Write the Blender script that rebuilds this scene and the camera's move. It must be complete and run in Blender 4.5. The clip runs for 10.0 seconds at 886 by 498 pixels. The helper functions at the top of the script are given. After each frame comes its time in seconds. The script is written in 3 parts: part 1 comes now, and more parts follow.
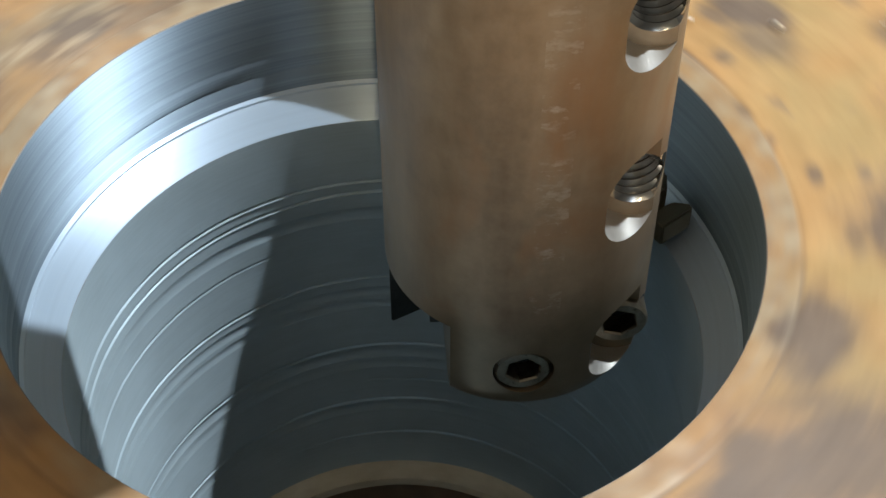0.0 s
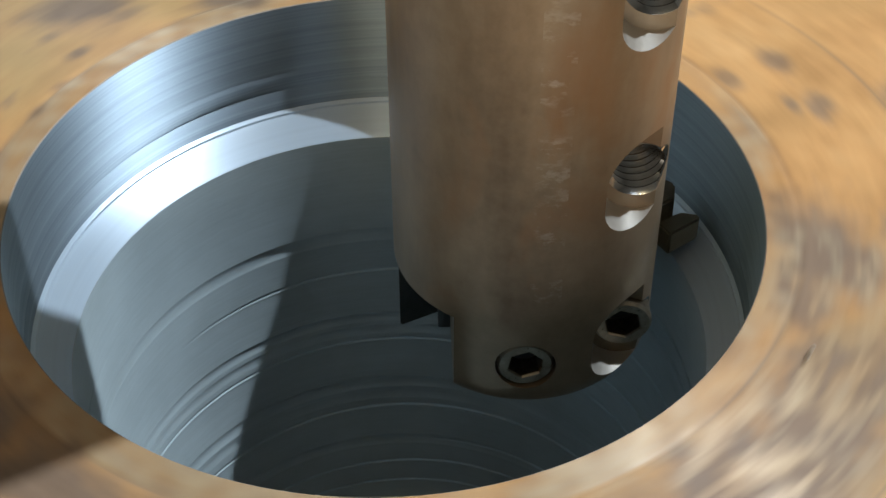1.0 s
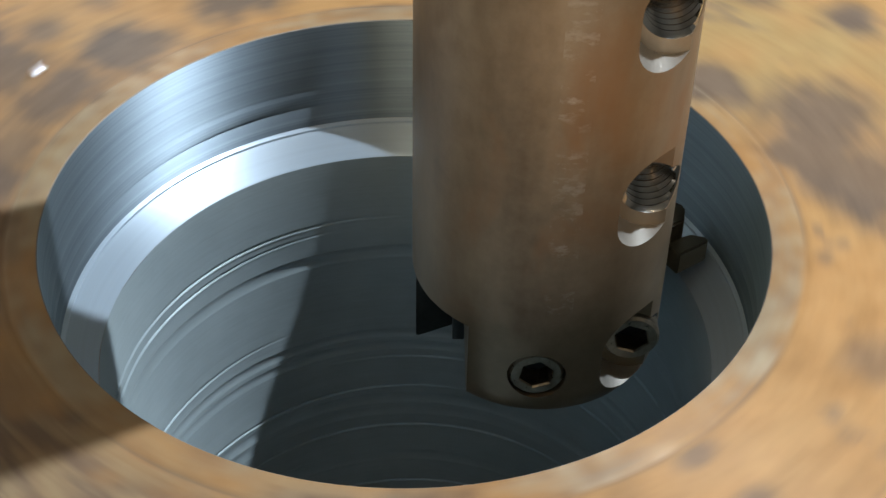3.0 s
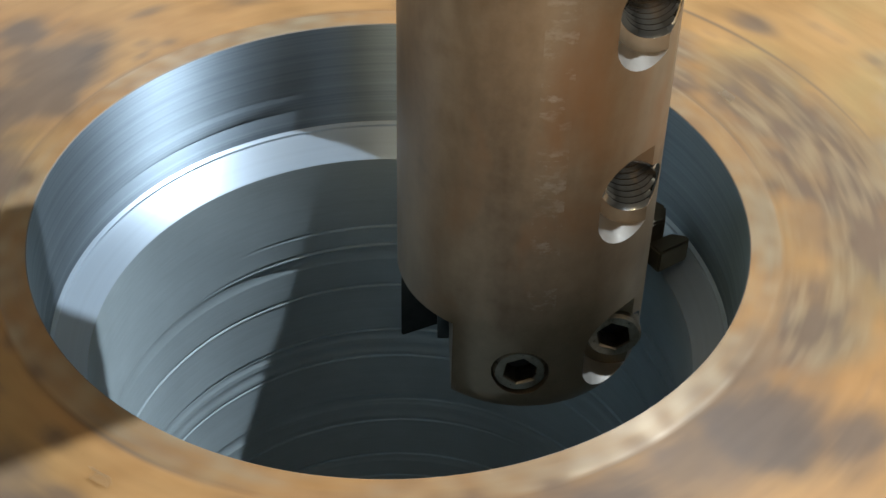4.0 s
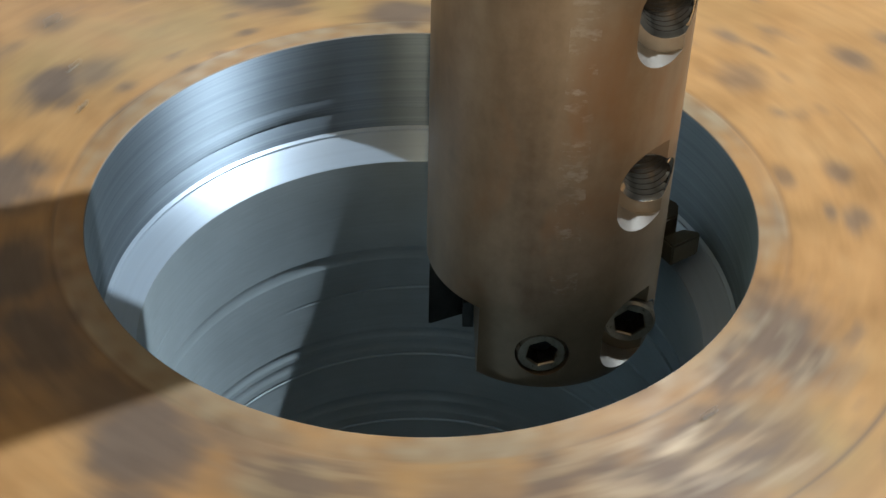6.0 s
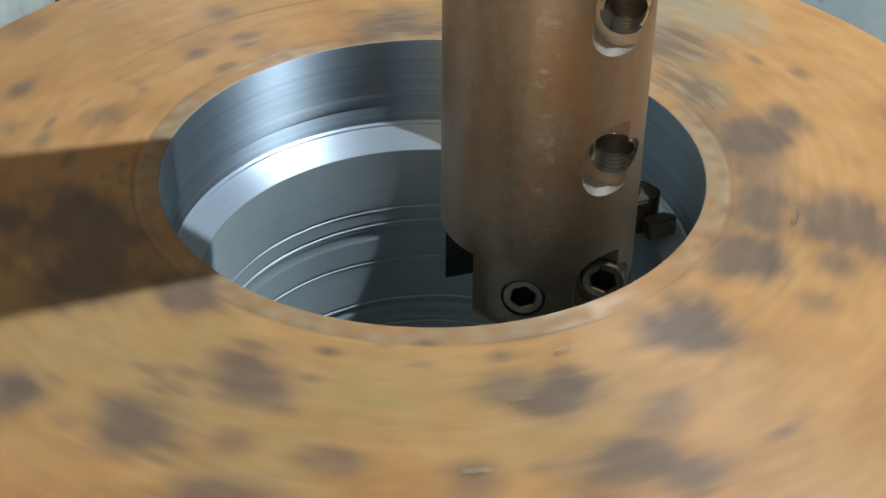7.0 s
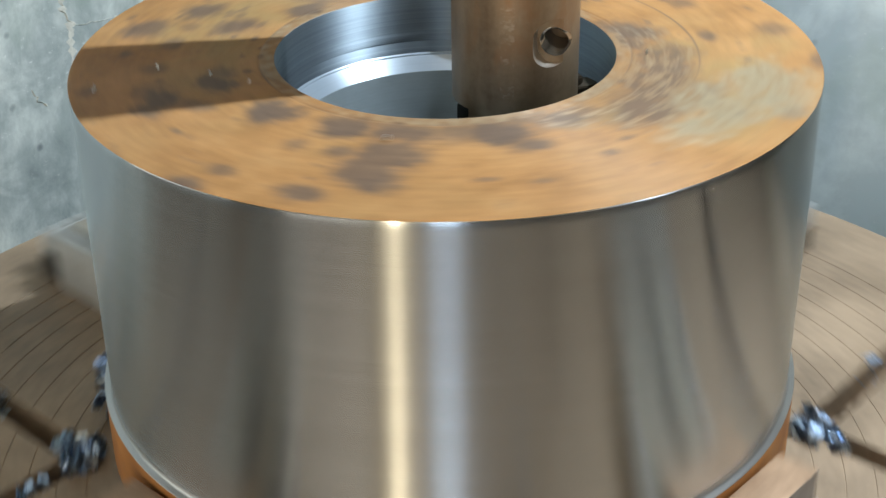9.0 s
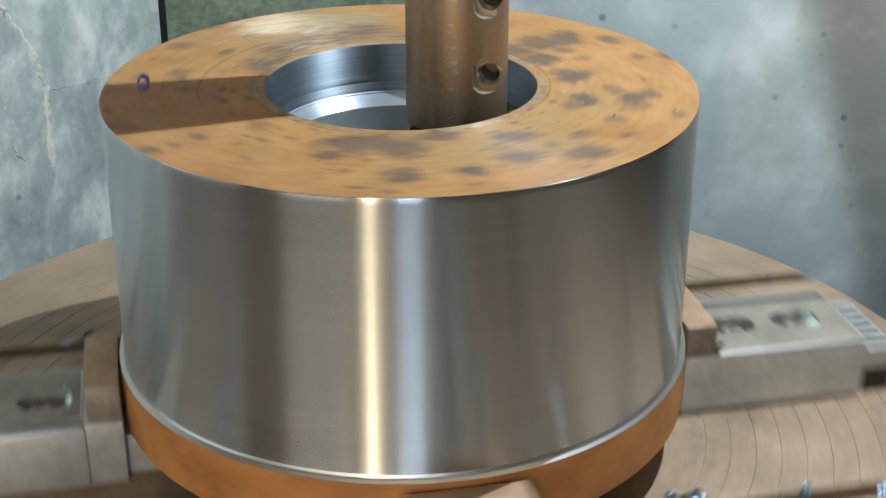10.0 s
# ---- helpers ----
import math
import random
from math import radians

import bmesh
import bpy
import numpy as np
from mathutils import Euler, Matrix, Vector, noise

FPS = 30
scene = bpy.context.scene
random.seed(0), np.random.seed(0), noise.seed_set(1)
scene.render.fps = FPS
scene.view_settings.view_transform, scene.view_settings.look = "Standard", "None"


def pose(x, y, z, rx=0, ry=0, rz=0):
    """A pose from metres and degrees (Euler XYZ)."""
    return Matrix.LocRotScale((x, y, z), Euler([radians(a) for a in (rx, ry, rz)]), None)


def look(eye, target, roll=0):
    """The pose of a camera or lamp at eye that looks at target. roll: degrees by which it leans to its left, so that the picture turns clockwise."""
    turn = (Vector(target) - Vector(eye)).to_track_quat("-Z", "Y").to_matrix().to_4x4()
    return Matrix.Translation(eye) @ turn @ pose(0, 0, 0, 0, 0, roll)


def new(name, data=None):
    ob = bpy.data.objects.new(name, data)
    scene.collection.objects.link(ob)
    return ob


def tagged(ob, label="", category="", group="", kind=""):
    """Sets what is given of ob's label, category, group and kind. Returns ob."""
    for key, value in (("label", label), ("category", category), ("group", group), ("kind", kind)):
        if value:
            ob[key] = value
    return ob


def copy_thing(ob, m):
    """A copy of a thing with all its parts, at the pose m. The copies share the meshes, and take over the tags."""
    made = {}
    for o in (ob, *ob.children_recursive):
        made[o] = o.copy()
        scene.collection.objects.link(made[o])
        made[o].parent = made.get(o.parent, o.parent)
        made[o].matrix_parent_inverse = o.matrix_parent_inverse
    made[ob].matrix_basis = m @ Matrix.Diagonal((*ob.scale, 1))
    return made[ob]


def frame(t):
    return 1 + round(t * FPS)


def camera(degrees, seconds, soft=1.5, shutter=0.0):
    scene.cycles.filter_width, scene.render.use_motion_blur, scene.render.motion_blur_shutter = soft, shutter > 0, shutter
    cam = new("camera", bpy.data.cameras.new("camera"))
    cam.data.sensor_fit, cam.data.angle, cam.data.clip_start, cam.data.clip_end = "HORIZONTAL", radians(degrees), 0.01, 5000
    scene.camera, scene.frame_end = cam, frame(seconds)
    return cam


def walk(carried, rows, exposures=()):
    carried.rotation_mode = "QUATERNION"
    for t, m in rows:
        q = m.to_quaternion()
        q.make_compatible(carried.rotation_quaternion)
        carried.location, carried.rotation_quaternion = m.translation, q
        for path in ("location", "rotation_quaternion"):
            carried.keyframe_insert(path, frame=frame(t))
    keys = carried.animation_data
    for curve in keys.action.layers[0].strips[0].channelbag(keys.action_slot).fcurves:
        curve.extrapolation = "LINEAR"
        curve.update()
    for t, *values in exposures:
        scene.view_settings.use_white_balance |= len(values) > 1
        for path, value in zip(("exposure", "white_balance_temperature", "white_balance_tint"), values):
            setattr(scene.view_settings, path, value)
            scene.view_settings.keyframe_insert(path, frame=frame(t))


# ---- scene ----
# camera and its way: seconds, place, yaw, pitch, roll
cam = camera(34.18, 10.0, soft=1.5, shutter=0.16)
PATH = [
    (0, -0.0024, -0.2784, 0.2796, -4.132, -46.723, -0.013),
    (0.25, 0.0039, -0.2813, 0.2740, -2.720, -45.990, 0.048),
    (0.5, 0.0074, -0.2870, 0.2678, -2.659, -43.982, 0.116),
    (0.75, 0.0080, -0.2973, 0.2614, -1.721, -42.944, 0.200),
    (1, 0.0081, -0.3098, 0.2583, -1.667, -41.902, 0.212),
    (1.25, 0.0077, -0.3206, 0.2614, -1.499, -40.728, 0.083),
    (1.5, 0.0067, -0.3252, 0.2645, -0.817, -40.132, -0.038),
    (1.75, 0.0054, -0.3239, 0.2632, -0.700, -40.481, 0.009),
    (2, 0.0048, -0.3227, 0.2620, -0.455, -40.291, 0.032),
    (2.5, 0.0092, -0.3231, 0.2638, -0.168, -39.926, -0.141),
    (2.7, 0.0046, -0.3249, 0.2621, -0.227, -40.248, -0.696),
    (4, 0.0065, -0.3356, 0.2625, -0.763, -39.659, -0.959),
    (4.25, 0.0034, -0.3389, 0.2618, -1.739, -38.939, -1.204),
    (4.5, 0.0004, -0.3419, 0.2610, -1.797, -38.748, -1.371),
    (4.75, 0.0034, -0.3434, 0.2614, -0.926, -38.706, -1.353),
    (5, 0.0064, -0.3440, 0.2622, -0.500, -38.889, -1.295),
    (6.3, -0.0033, -0.3982, 0.2753, -0.346, -37.024, -1.154),
    (6.5, 0.0200, -0.4233, 0.2814, 2.873, -35.782, -0.739),
    (6.7, 0.0442, -0.4430, 0.2864, 5.471, -35.314, -0.478),
    (7, 0.0689, -0.4747, 0.2905, 8.000, -34.699, -0.361),
    (7.25, 0.0939, -0.5177, 0.2916, 10.345, -33.570, -0.183),
    (7.5, 0.1228, -0.5680, 0.2958, 12.313, -32.412, -0.039),
    (7.75, 0.1519, -0.6143, 0.3076, 14.073, -31.840, -0.005),
    (8, 0.1790, -0.6569, 0.3155, 15.673, -31.367, 0.120),
    (8.25, 0.2012, -0.6977, 0.3146, 16.222, -30.616, 0.412),
    (8.5, 0.2107, -0.7342, 0.3137, 16.544, -30.230, 0.536),
    (8.7, 0.2073, -0.7600, 0.3148, 14.985, -29.355, 0.539),
    (8.8, 0.2044, -0.7745, 0.3162, 13.910, -29.110, 0.585),
    (9, 0.2010, -0.8140, 0.3212, 13.677, -28.830, 0.730),
    (9.2, 0.2018, -0.8721, 0.3288, 12.802, -28.045, 0.882),
    (9.3, 0.2027, -0.9042, 0.3331, 12.531, -27.598, 0.928),
    (9.5, 0.2043, -0.9630, 0.3410, 11.022, -26.776, 0.887),
    (9.7, 0.2052, -1.0039, 0.3467, 9.808, -25.532, 0.609),
    (9.8, 0.2054, -1.0187, 0.3489, 9.632, -25.102, 0.402),
    (10, 0.2055, -1.0427, 0.3526, 9.426, -24.937, -0.079),
]
walk(cam, [(t, pose(x, y, z, 90 + pitch, roll, yaw)) for t, x, y, z, yaw, pitch, roll in PATH],
     [(0, 0.34), (1, 0.22), (2, 0.16), (4, 0.13), (5, 0.12), (6.5, 0.0), (7, 0.0), (7.5, 0.02), (8.2, 0.15), (8.7, 0.3), (9.5, 0.28), (10, 0.2)])

# ---- light -------------------------------------------------------------
SPIN = 500.0          # degrees a second, counter-clockwise from above
LAMP = (0.553, 0.25, 0.959)

world = bpy.data.worlds.new("world")
scene.world = world
world.use_nodes = True
world.node_tree.nodes["Background"].inputs[0].default_value = (0.55, 0.62, 0.68, 1)
world.node_tree.nodes["Background"].inputs[1].default_value = 0.02


def lamp(name, kind, m, energy, color, size=0.1, size_y=None, spot=None, blend=0.3):
    data = bpy.data.lights.new(name, kind)
    data.energy, data.color = energy, color
    if kind == "AREA":
        data.size = size
        if size_y:
            data.shape, data.size_y = "RECTANGLE", size_y
    else:
        data.shadow_soft_size = size
    if kind == "SPOT":
        data.spot_size, data.spot_blend = radians(spot), blend
    ob = new(name, data)
    ob.matrix_world = m
    return ob


# machine work light, added overhead fill, unseen window and hall lights placed by reflections
lamp("work_light", "SPOT", look(LAMP, (-0.04, 0.0, -0.05)), 78, (0.82, 0.92, 1.0), 0.011, spot=81, blend=0.08)
lamp("overhead_fill_light", "AREA", look((-0.35, -0.75, 2.95), (-0.1, -0.1, 0)), 6.5, (1.0, 0.76, 0.48), 2.2, 0.4)
lamp("overhead_fill_light", "AREA", look((1.5, -0.6, 2.9), (0.2, 0, 0)), 5.0, (1.0, 0.80, 0.54), 0.4, 2.2)
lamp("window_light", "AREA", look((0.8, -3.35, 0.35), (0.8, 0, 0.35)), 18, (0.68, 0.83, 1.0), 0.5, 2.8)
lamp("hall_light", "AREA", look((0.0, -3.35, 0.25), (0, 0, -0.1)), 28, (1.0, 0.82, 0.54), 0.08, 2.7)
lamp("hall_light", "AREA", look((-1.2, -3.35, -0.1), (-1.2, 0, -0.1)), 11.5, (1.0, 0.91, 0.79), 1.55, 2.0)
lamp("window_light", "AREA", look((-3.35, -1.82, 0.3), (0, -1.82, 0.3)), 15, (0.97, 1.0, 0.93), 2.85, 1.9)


# ---- materials ---------------------------------------------------------
def material(name):
    m = bpy.data.materials.new(name)
    m.use_nodes = True
    nt = m.node_tree
    return m, nt, nt.nodes["Principled BSDF"]


def node(nt, kind, **values):
    n = nt.nodes.new(kind)
    for key, value in values.items():
        n.inputs[key.replace("_", " ")].default_value = value
    return n


def coords(nt, scale=(1, 1, 1)):
    tc = nt.nodes.new("ShaderNodeTexCoord")
    mp = nt.nodes.new("ShaderNodeMapping")
    mp.inputs["Scale"].default_value = scale
    nt.links.new(tc.outputs["Object"], mp.inputs["Vector"])
    return mp.outputs["Vector"]


def noise_tex(nt, vec, scale, detail=4.0, rough=0.55, distortion=0.0):
    n = node(nt, "ShaderNodeTexNoise", Scale=scale, Detail=detail, Roughness=rough, Distortion=distortion)
    nt.links.new(vec, n.inputs["Vector"])
    return n.outputs["Fac"]


def ramp(nt, fac, stops):
    r = nt.nodes.new("ShaderNodeValToRGB")
    el = r.color_ramp.elements
    while len(el) < len(stops):
        el.new(0.5)
    for e, (p, c) in zip(el, stops):
        e.position, e.color = p, (*c, 1) if len(c) == 3 else c
    nt.links.new(fac, r.inputs["Fac"])
    return r.outputs["Color"]


def gray(v):
    return (v, v, v)


def mix(nt, fac, a, b, mode="MIX"):
    n = nt.nodes.new("ShaderNodeMix")
    n.data_type, n.blend_type = "RGBA", mode
    for sock, val in ((n.inputs[0], fac), (n.inputs[6], a), (n.inputs[7], b)):
        if isinstance(val, (int, float)):
            sock.default_value = val
        elif isinstance(val, tuple):
            sock.default_value = (*val, 1)
        else:
            nt.links.new(val, sock)
    return n.outputs[2]


def bump(nt, bsdf, height, strength=0.3, distance=0.001):
    b = node(nt, "ShaderNodeBump", Strength=strength, Distance=distance)
    nt.links.new(height, b.inputs["Height"])
    nt.links.new(b.outputs["Normal"], bsdf.inputs["Normal"])


def worn(name, dark, light, scale, rough=(0.4, 0.6), metal=0.0, fine=8.0, bump_mm=0.3, strength=0.4, contrast=(0.35, 0.65)):
    """Two scales of stain between two colours, with uneven gloss and fine relief."""
    m, nt, b = material(name)
    v = coords(nt)
    big, small = noise_tex(nt, v, scale, 5), noise_tex(nt, v, scale * fine, 6, 0.65)
    both = mix(nt, 0.4, big, small)
    nt.links.new(ramp(nt, both, [(contrast[0], dark), (contrast[1], light)]), b.inputs["Base Color"])
    nt.links.new(ramp(nt, small, [(0.3, gray(rough[0])), (0.7, gray(rough[1]))]), b.inputs["Roughness"])
    b.inputs["Metallic"].default_value = metal
    bump(nt, b, both, strength, bump_mm / 1000)
    return m


def turned(name, dark, light, rough, aniso, pitch, strength=0.12, metal=1.0, relief=0.4, uneven=1.0, grain=0.0, along=0.025):
    """Steel turned on the lathe: rings round the axis, gloss drawn out across them."""
    m, nt, b = material(name)
    rings = noise_tex(nt, coords(nt, (along, along, pitch)), 1.0, 5, 0.7)
    soft = noise_tex(nt, coords(nt, (along, along, 230)), 1.0, 5, 0.7)
    both = mix(nt, 0.5, rings, soft)
    nt.links.new(ramp(nt, both, [(0.3, dark), (0.7, light)]), b.inputs["Base Color"])
    nt.links.new(ramp(nt, soft, [(0.3, gray(rough - 0.05 * uneven)), (0.75, gray(rough + 0.07 * uneven))]), b.inputs["Roughness"])
    b.inputs["Metallic"].default_value = metal
    b.inputs["Anisotropic"].default_value = aniso
    b.inputs["Diffuse Roughness"].default_value = 1.0
    b.inputs["Anisotropic Rotation"].default_value = 0.25
    t = nt.nodes.new("ShaderNodeTangent")
    t.direction_type, t.axis = "RADIAL", "Z"
    nt.links.new(t.outputs["Tangent"], b.inputs["Tangent"])
    if grain:
        speck = noise_tex(nt, coords(nt, (1, 1, 1)), 900, 3, 0.7)
        cloud = noise_tex(nt, coords(nt, (1, 1, 1)), 38, 5, 0.6)
        tone = mix(nt, 0.5, speck, cloud)
        nt.links.new(mix(nt, 1.0, ramp(nt, both, [(0.3, dark), (0.7, light)]), ramp(nt, tone, [(0.35, gray(1 - grain)), (0.65, gray(1 + grain))]), "MULTIPLY"), b.inputs["Base Color"])
        rings = mix(nt, 0.35, rings, speck)
    bump(nt, b, rings, strength, relief / 1000)
    return m


def rust_face():
    """Orange mill scale on the turned ring's face, with grey scale spots and a bare patch from the mesh's stain layer."""
    m, nt, b = material("rusty_face")
    v = coords(nt)
    big, small, grit = noise_tex(nt, v, 22, 5), noise_tex(nt, v, 110, 6, 0.65), noise_tex(nt, v, 600, 4, 0.7)
    both = mix(nt, 0.45, big, small)
    base = ramp(nt, both, [(0.28, (0.235, 0.118, 0.047)), (0.5, (0.39, 0.211, 0.085)), (0.72, (0.465, 0.276, 0.125))])
    at = nt.nodes.new("ShaderNodeAttribute")
    at.attribute_name = "stain"
    sep = nt.nodes.new("ShaderNodeSeparateColor")
    nt.links.new(at.outputs["Color"], sep.inputs["Color"])
    dark = mix(nt, small, (0.105, 0.072, 0.054), (0.185, 0.135, 0.100))
    pale = mix(nt, grit, (0.36, 0.282, 0.165), (0.53, 0.445, 0.305))
    c = mix(nt, sep.outputs["Blue"], base, mix(nt, small, (0.28, 0.172, 0.070), (0.39, 0.268, 0.125)))
    c = mix(nt, sep.outputs["Red"], c, dark)
    c = mix(nt, sep.outputs["Green"], c, pale)
    c = mix(nt, 1.0, c, ramp(nt, at.outputs["Alpha"], [(0.1, gray(0.90)), (0.9, gray(1.08))]), "MULTIPLY")
    nt.links.new(c, b.inputs["Base Color"])
    r = mix(nt, sep.outputs["Green"], ramp(nt, small, [(0.3, gray(0.48)), (0.7, gray(0.68))]), gray(0.43))
    nt.links.new(mix(nt, sep.outputs["Green"], gray(0.2), gray(0.8)), b.inputs["Specular IOR Level"])
    nt.links.new(r, b.inputs["Roughness"])
    mt = mix(nt, sep.outputs["Green"], gray(0.0), gray(0.44))
    nt.links.new(mt, b.inputs["Metallic"])
    nt.links.new(mix(nt, sep.outputs["Green"], gray(0.0), gray(0.32)), b.inputs["Coat Weight"])
    b.inputs["Coat Roughness"].default_value, b.inputs["Coat IOR"].default_value = 0.36, 1.6
    b.inputs["Anisotropic"].default_value, b.inputs["Anisotropic Rotation"].default_value = 0.92, 0.25
    t = nt.nodes.new("ShaderNodeTangent")
    t.direction_type, t.axis = "RADIAL", "Z"
    nt.links.new(t.outputs["Tangent"], b.inputs["Tangent"])
    bump(nt, b, mix(nt, 0.5, small, grit), 0.35, 0.0005)
    return m


def plain(name, color, rough, metal=0.0):
    m, nt, b = material(name)
    v = coords(nt)
    n = noise_tex(nt, v, 300, 4)
    lo = tuple(c * 0.8 for c in color)
    nt.links.new(mix(nt, n, lo, color), b.inputs["Base Color"])
    b.inputs["Roughness"].default_value, b.inputs["Metallic"].default_value = rough, metal
    return m


RUST_FACE = rust_face()
RUST_BAND = worn("rusty_band", (0.30, 0.11, 0.03), (0.56, 0.25, 0.07), 25, (0.5, 0.75), 0.0, 7, 0.6)
OUTER = turned("turned_outer_steel", (0.60, 0.63, 0.65), (0.725, 0.76, 0.78), 0.24, 1.0, 900, 0.014, uneven=0.3, along=5.0)
BORE = turned("bored_steel", (0.21, 0.265, 0.315), (0.41, 0.495, 0.565), 0.60, 1.0, 1000, 0.25, 0.93, 0.3, 0.5, grain=0.08)
BORE_ROUGH = turned("rough_bored_steel", (0.34, 0.41, 0.44), (0.42, 0.50, 0.54), 0.48, 0.6, 800, 0.16, 0.42, 0.4, grain=0.12)
LEDGE = turned("faced_steel", (0.46, 0.55, 0.64), (0.58, 0.685, 0.79), 0.36, 0.8, 300, 0.1, 0.5)
EDGE = plain("worn_edge_steel", (0.24, 0.20, 0.165), 0.55, 0.4)
BRIGHT = plain("bright_edge_steel", (0.58, 0.59, 0.59), 0.42, 0.8)


def bar_steel():
    """Oiled brown steel with rusty bloom and a line of bright nicks down the front."""
    m, nt, b = material("oiled_bar_steel")
    v = coords(nt)
    big, small = noise_tex(nt, coords(nt, (30, 30, 7)), 1.0, 5, 0.6), noise_tex(nt, v, 160, 6, 0.65)
    c = ramp(nt, mix(nt, 0.3, big, small), [(0.32, (0.158, 0.106, 0.063)), (0.5, (0.255, 0.186, 0.121)), (0.68, (0.345, 0.265, 0.180))])
    bloom = ramp(nt, noise_tex(nt, coords(nt, (26, 26, 15)), 1.0, 4, 0.6, 0.6), [(0.52, gray(0)), (0.70, gray(0.8))])
    c = mix(nt, bloom, c, (0.275, 0.142, 0.064))
    sep = nt.nodes.new("ShaderNodeSeparateXYZ")
    nt.links.new(v, sep.inputs[0])
    band = node(nt, "ShaderNodeMath")
    band.operation = "COMPARE"
    nt.links.new(sep.outputs[0], band.inputs[0])
    band.inputs[1].default_value, band.inputs[2].default_value = 0.0026, 0.0044
    nicks = ramp(nt, noise_tex(nt, coords(nt, (150, 40, 260)), 1.0, 4, 0.65), [(0.52, gray(0)), (0.80, gray(0.6))])
    patch = ramp(nt, noise_tex(nt, coords(nt, (30, 30, 60)), 1.0, 3, 0.6), [(0.42, gray(0)), (0.58, gray(1))])
    mask = mix(nt, 1.0, mix(nt, 1.0, nicks, patch, "MULTIPLY"), band.outputs[0], "MULTIPLY")
    c = mix(nt, mask, c, (0.62, 0.58, 0.52))
    # wet cutting oil over the lower end, its edge uneven
    wet_at = node(nt, "ShaderNodeMath")
    wet_at.operation = "MULTIPLY_ADD"
    nt.links.new(noise_tex(nt, coords(nt, (28, 28, 8)), 1.0, 3, 0.6), wet_at.inputs[0])
    wet_at.inputs[1].default_value = -0.035
    nt.links.new(sep.outputs[2], wet_at.inputs[2])
    lean = node(nt, "ShaderNodeMath")
    lean.operation = "MULTIPLY_ADD"
    nt.links.new(sep.outputs[0], lean.inputs[0])
    lean.inputs[1].default_value = -0.28
    nt.links.new(wet_at.outputs[0], lean.inputs[2])
    shift = node(nt, "ShaderNodeMapRange")
    nt.links.new(lean.outputs[0], shift.inputs["Value"])
    for key, value in (("From Min", -0.044), ("From Max", -0.034), ("To Min", 1.0), ("To Max", 0.0)):
        shift.inputs[key].default_value = value
    wet = shift.outputs[0]
    c = mix(nt, wet, c, mix(nt, small, (0.165, 0.118, 0.07), (0.275, 0.21, 0.138)))
    nt.links.new(c, b.inputs["Base Color"])
    nt.links.new(mix(nt, wet, ramp(nt, small, [(0.3, gray(0.38)), (0.7, gray(0.52))]), gray(0.3)), b.inputs["Roughness"])
    b.inputs["Metallic"].default_value = 0.55
    bump(nt, b, mix(nt, 0.5, small, mask), 0.2, 0.0002)
    return m


LIP = plain("turned_lip_steel", (0.62, 0.63, 0.63), 0.33, 0.9)
TAN = worn("tan_scale", (0.40, 0.34, 0.24), (0.62, 0.55, 0.42), 40, (0.4, 0.6), 0.0, 6)
BAR = bar_steel()
POCKET = plain("bare_pocket_steel", (0.62, 0.59, 0.54), 0.34, 0.85)
THREAD = plain("threaded_steel", (0.62, 0.59, 0.55), 0.2, 1.0)
SCREW = worn("screw_steel", (0.27, 0.225, 0.165), (0.52, 0.45, 0.35), 90, (0.25, 0.4), 1.0, 6, 0.1, 0.3)
BLACK_OXIDE = worn("blackened_tool_steel", (0.03, 0.035, 0.035), (0.08, 0.085, 0.08), 60, (0.35, 0.6), 0.6, 6, 0.2)
TOOL = worn("tool_holder_steel", (0.065, 0.055, 0.04), (0.18, 0.152, 0.115), 40, (0.3, 0.5), 0.9, 8, 0.2)
CARBIDE = plain("carbide_insert", (0.20, 0.185, 0.14), 0.35, 0.8)
TABLE = worn("stained_table_steel", (0.13, 0.096, 0.064), (0.41, 0.308, 0.213), 9, (0.45, 0.62), 0.25, 14, 0.4, 0.3, (0.30, 0.60))
JAW = worn("ground_jaw_steel", (0.37, 0.385, 0.385), (0.60, 0.63, 0.63), 14, (0.32, 0.5), 0.3, 8, 0.2, 0.3)
JAW_TOP = worn("oil_stained_jaw_top", (0.17, 0.155, 0.125), (0.37, 0.345, 0.29), 18, (0.35, 0.55), 0.3, 8, 0.2, 0.3)
JAW_SIDE = worn("dull_jaw_steel", (0.14, 0.115, 0.095), (0.34, 0.29, 0.25), 24, (0.4, 0.6), 0.3, 8, 0.2, 0.3)
JAW_NOSE = worn("rust_stained_jaw_nose", (0.24, 0.15, 0.09), (0.46, 0.31, 0.20), 30, (0.4, 0.6), 0.3, 8, 0.2, 0.3)
# near-black colour that stands in for the shade inside sockets and gaps
DARK_HOLE = plain("recess_shade_black", (0.012, 0.011, 0.010), 0.5, 0.0)
CHIP_BLUE = worn("tempered_blue_chip", (0.03, 0.06, 0.15), (0.50, 0.64, 0.80), 90, (0.2, 0.35), 1.0, 3, 0.1, 0.2)
SLIVER = plain("bright_chip_steel", (0.72, 0.74, 0.74), 0.3, 0.9)
CHIP_TEAL = worn("teal_tempered_chip", (0.42, 0.72, 0.70), (0.80, 0.95, 0.92), 150, (0.2, 0.35), 0.7, 3, 0.1, 0.2)
CHIP_PURPLE = worn("tempered_purple_chip", (0.09, 0.05, 0.19), (0.25, 0.24, 0.62), 160, (0.4, 0.55), 0.8, 3, 0.1, 0.2)


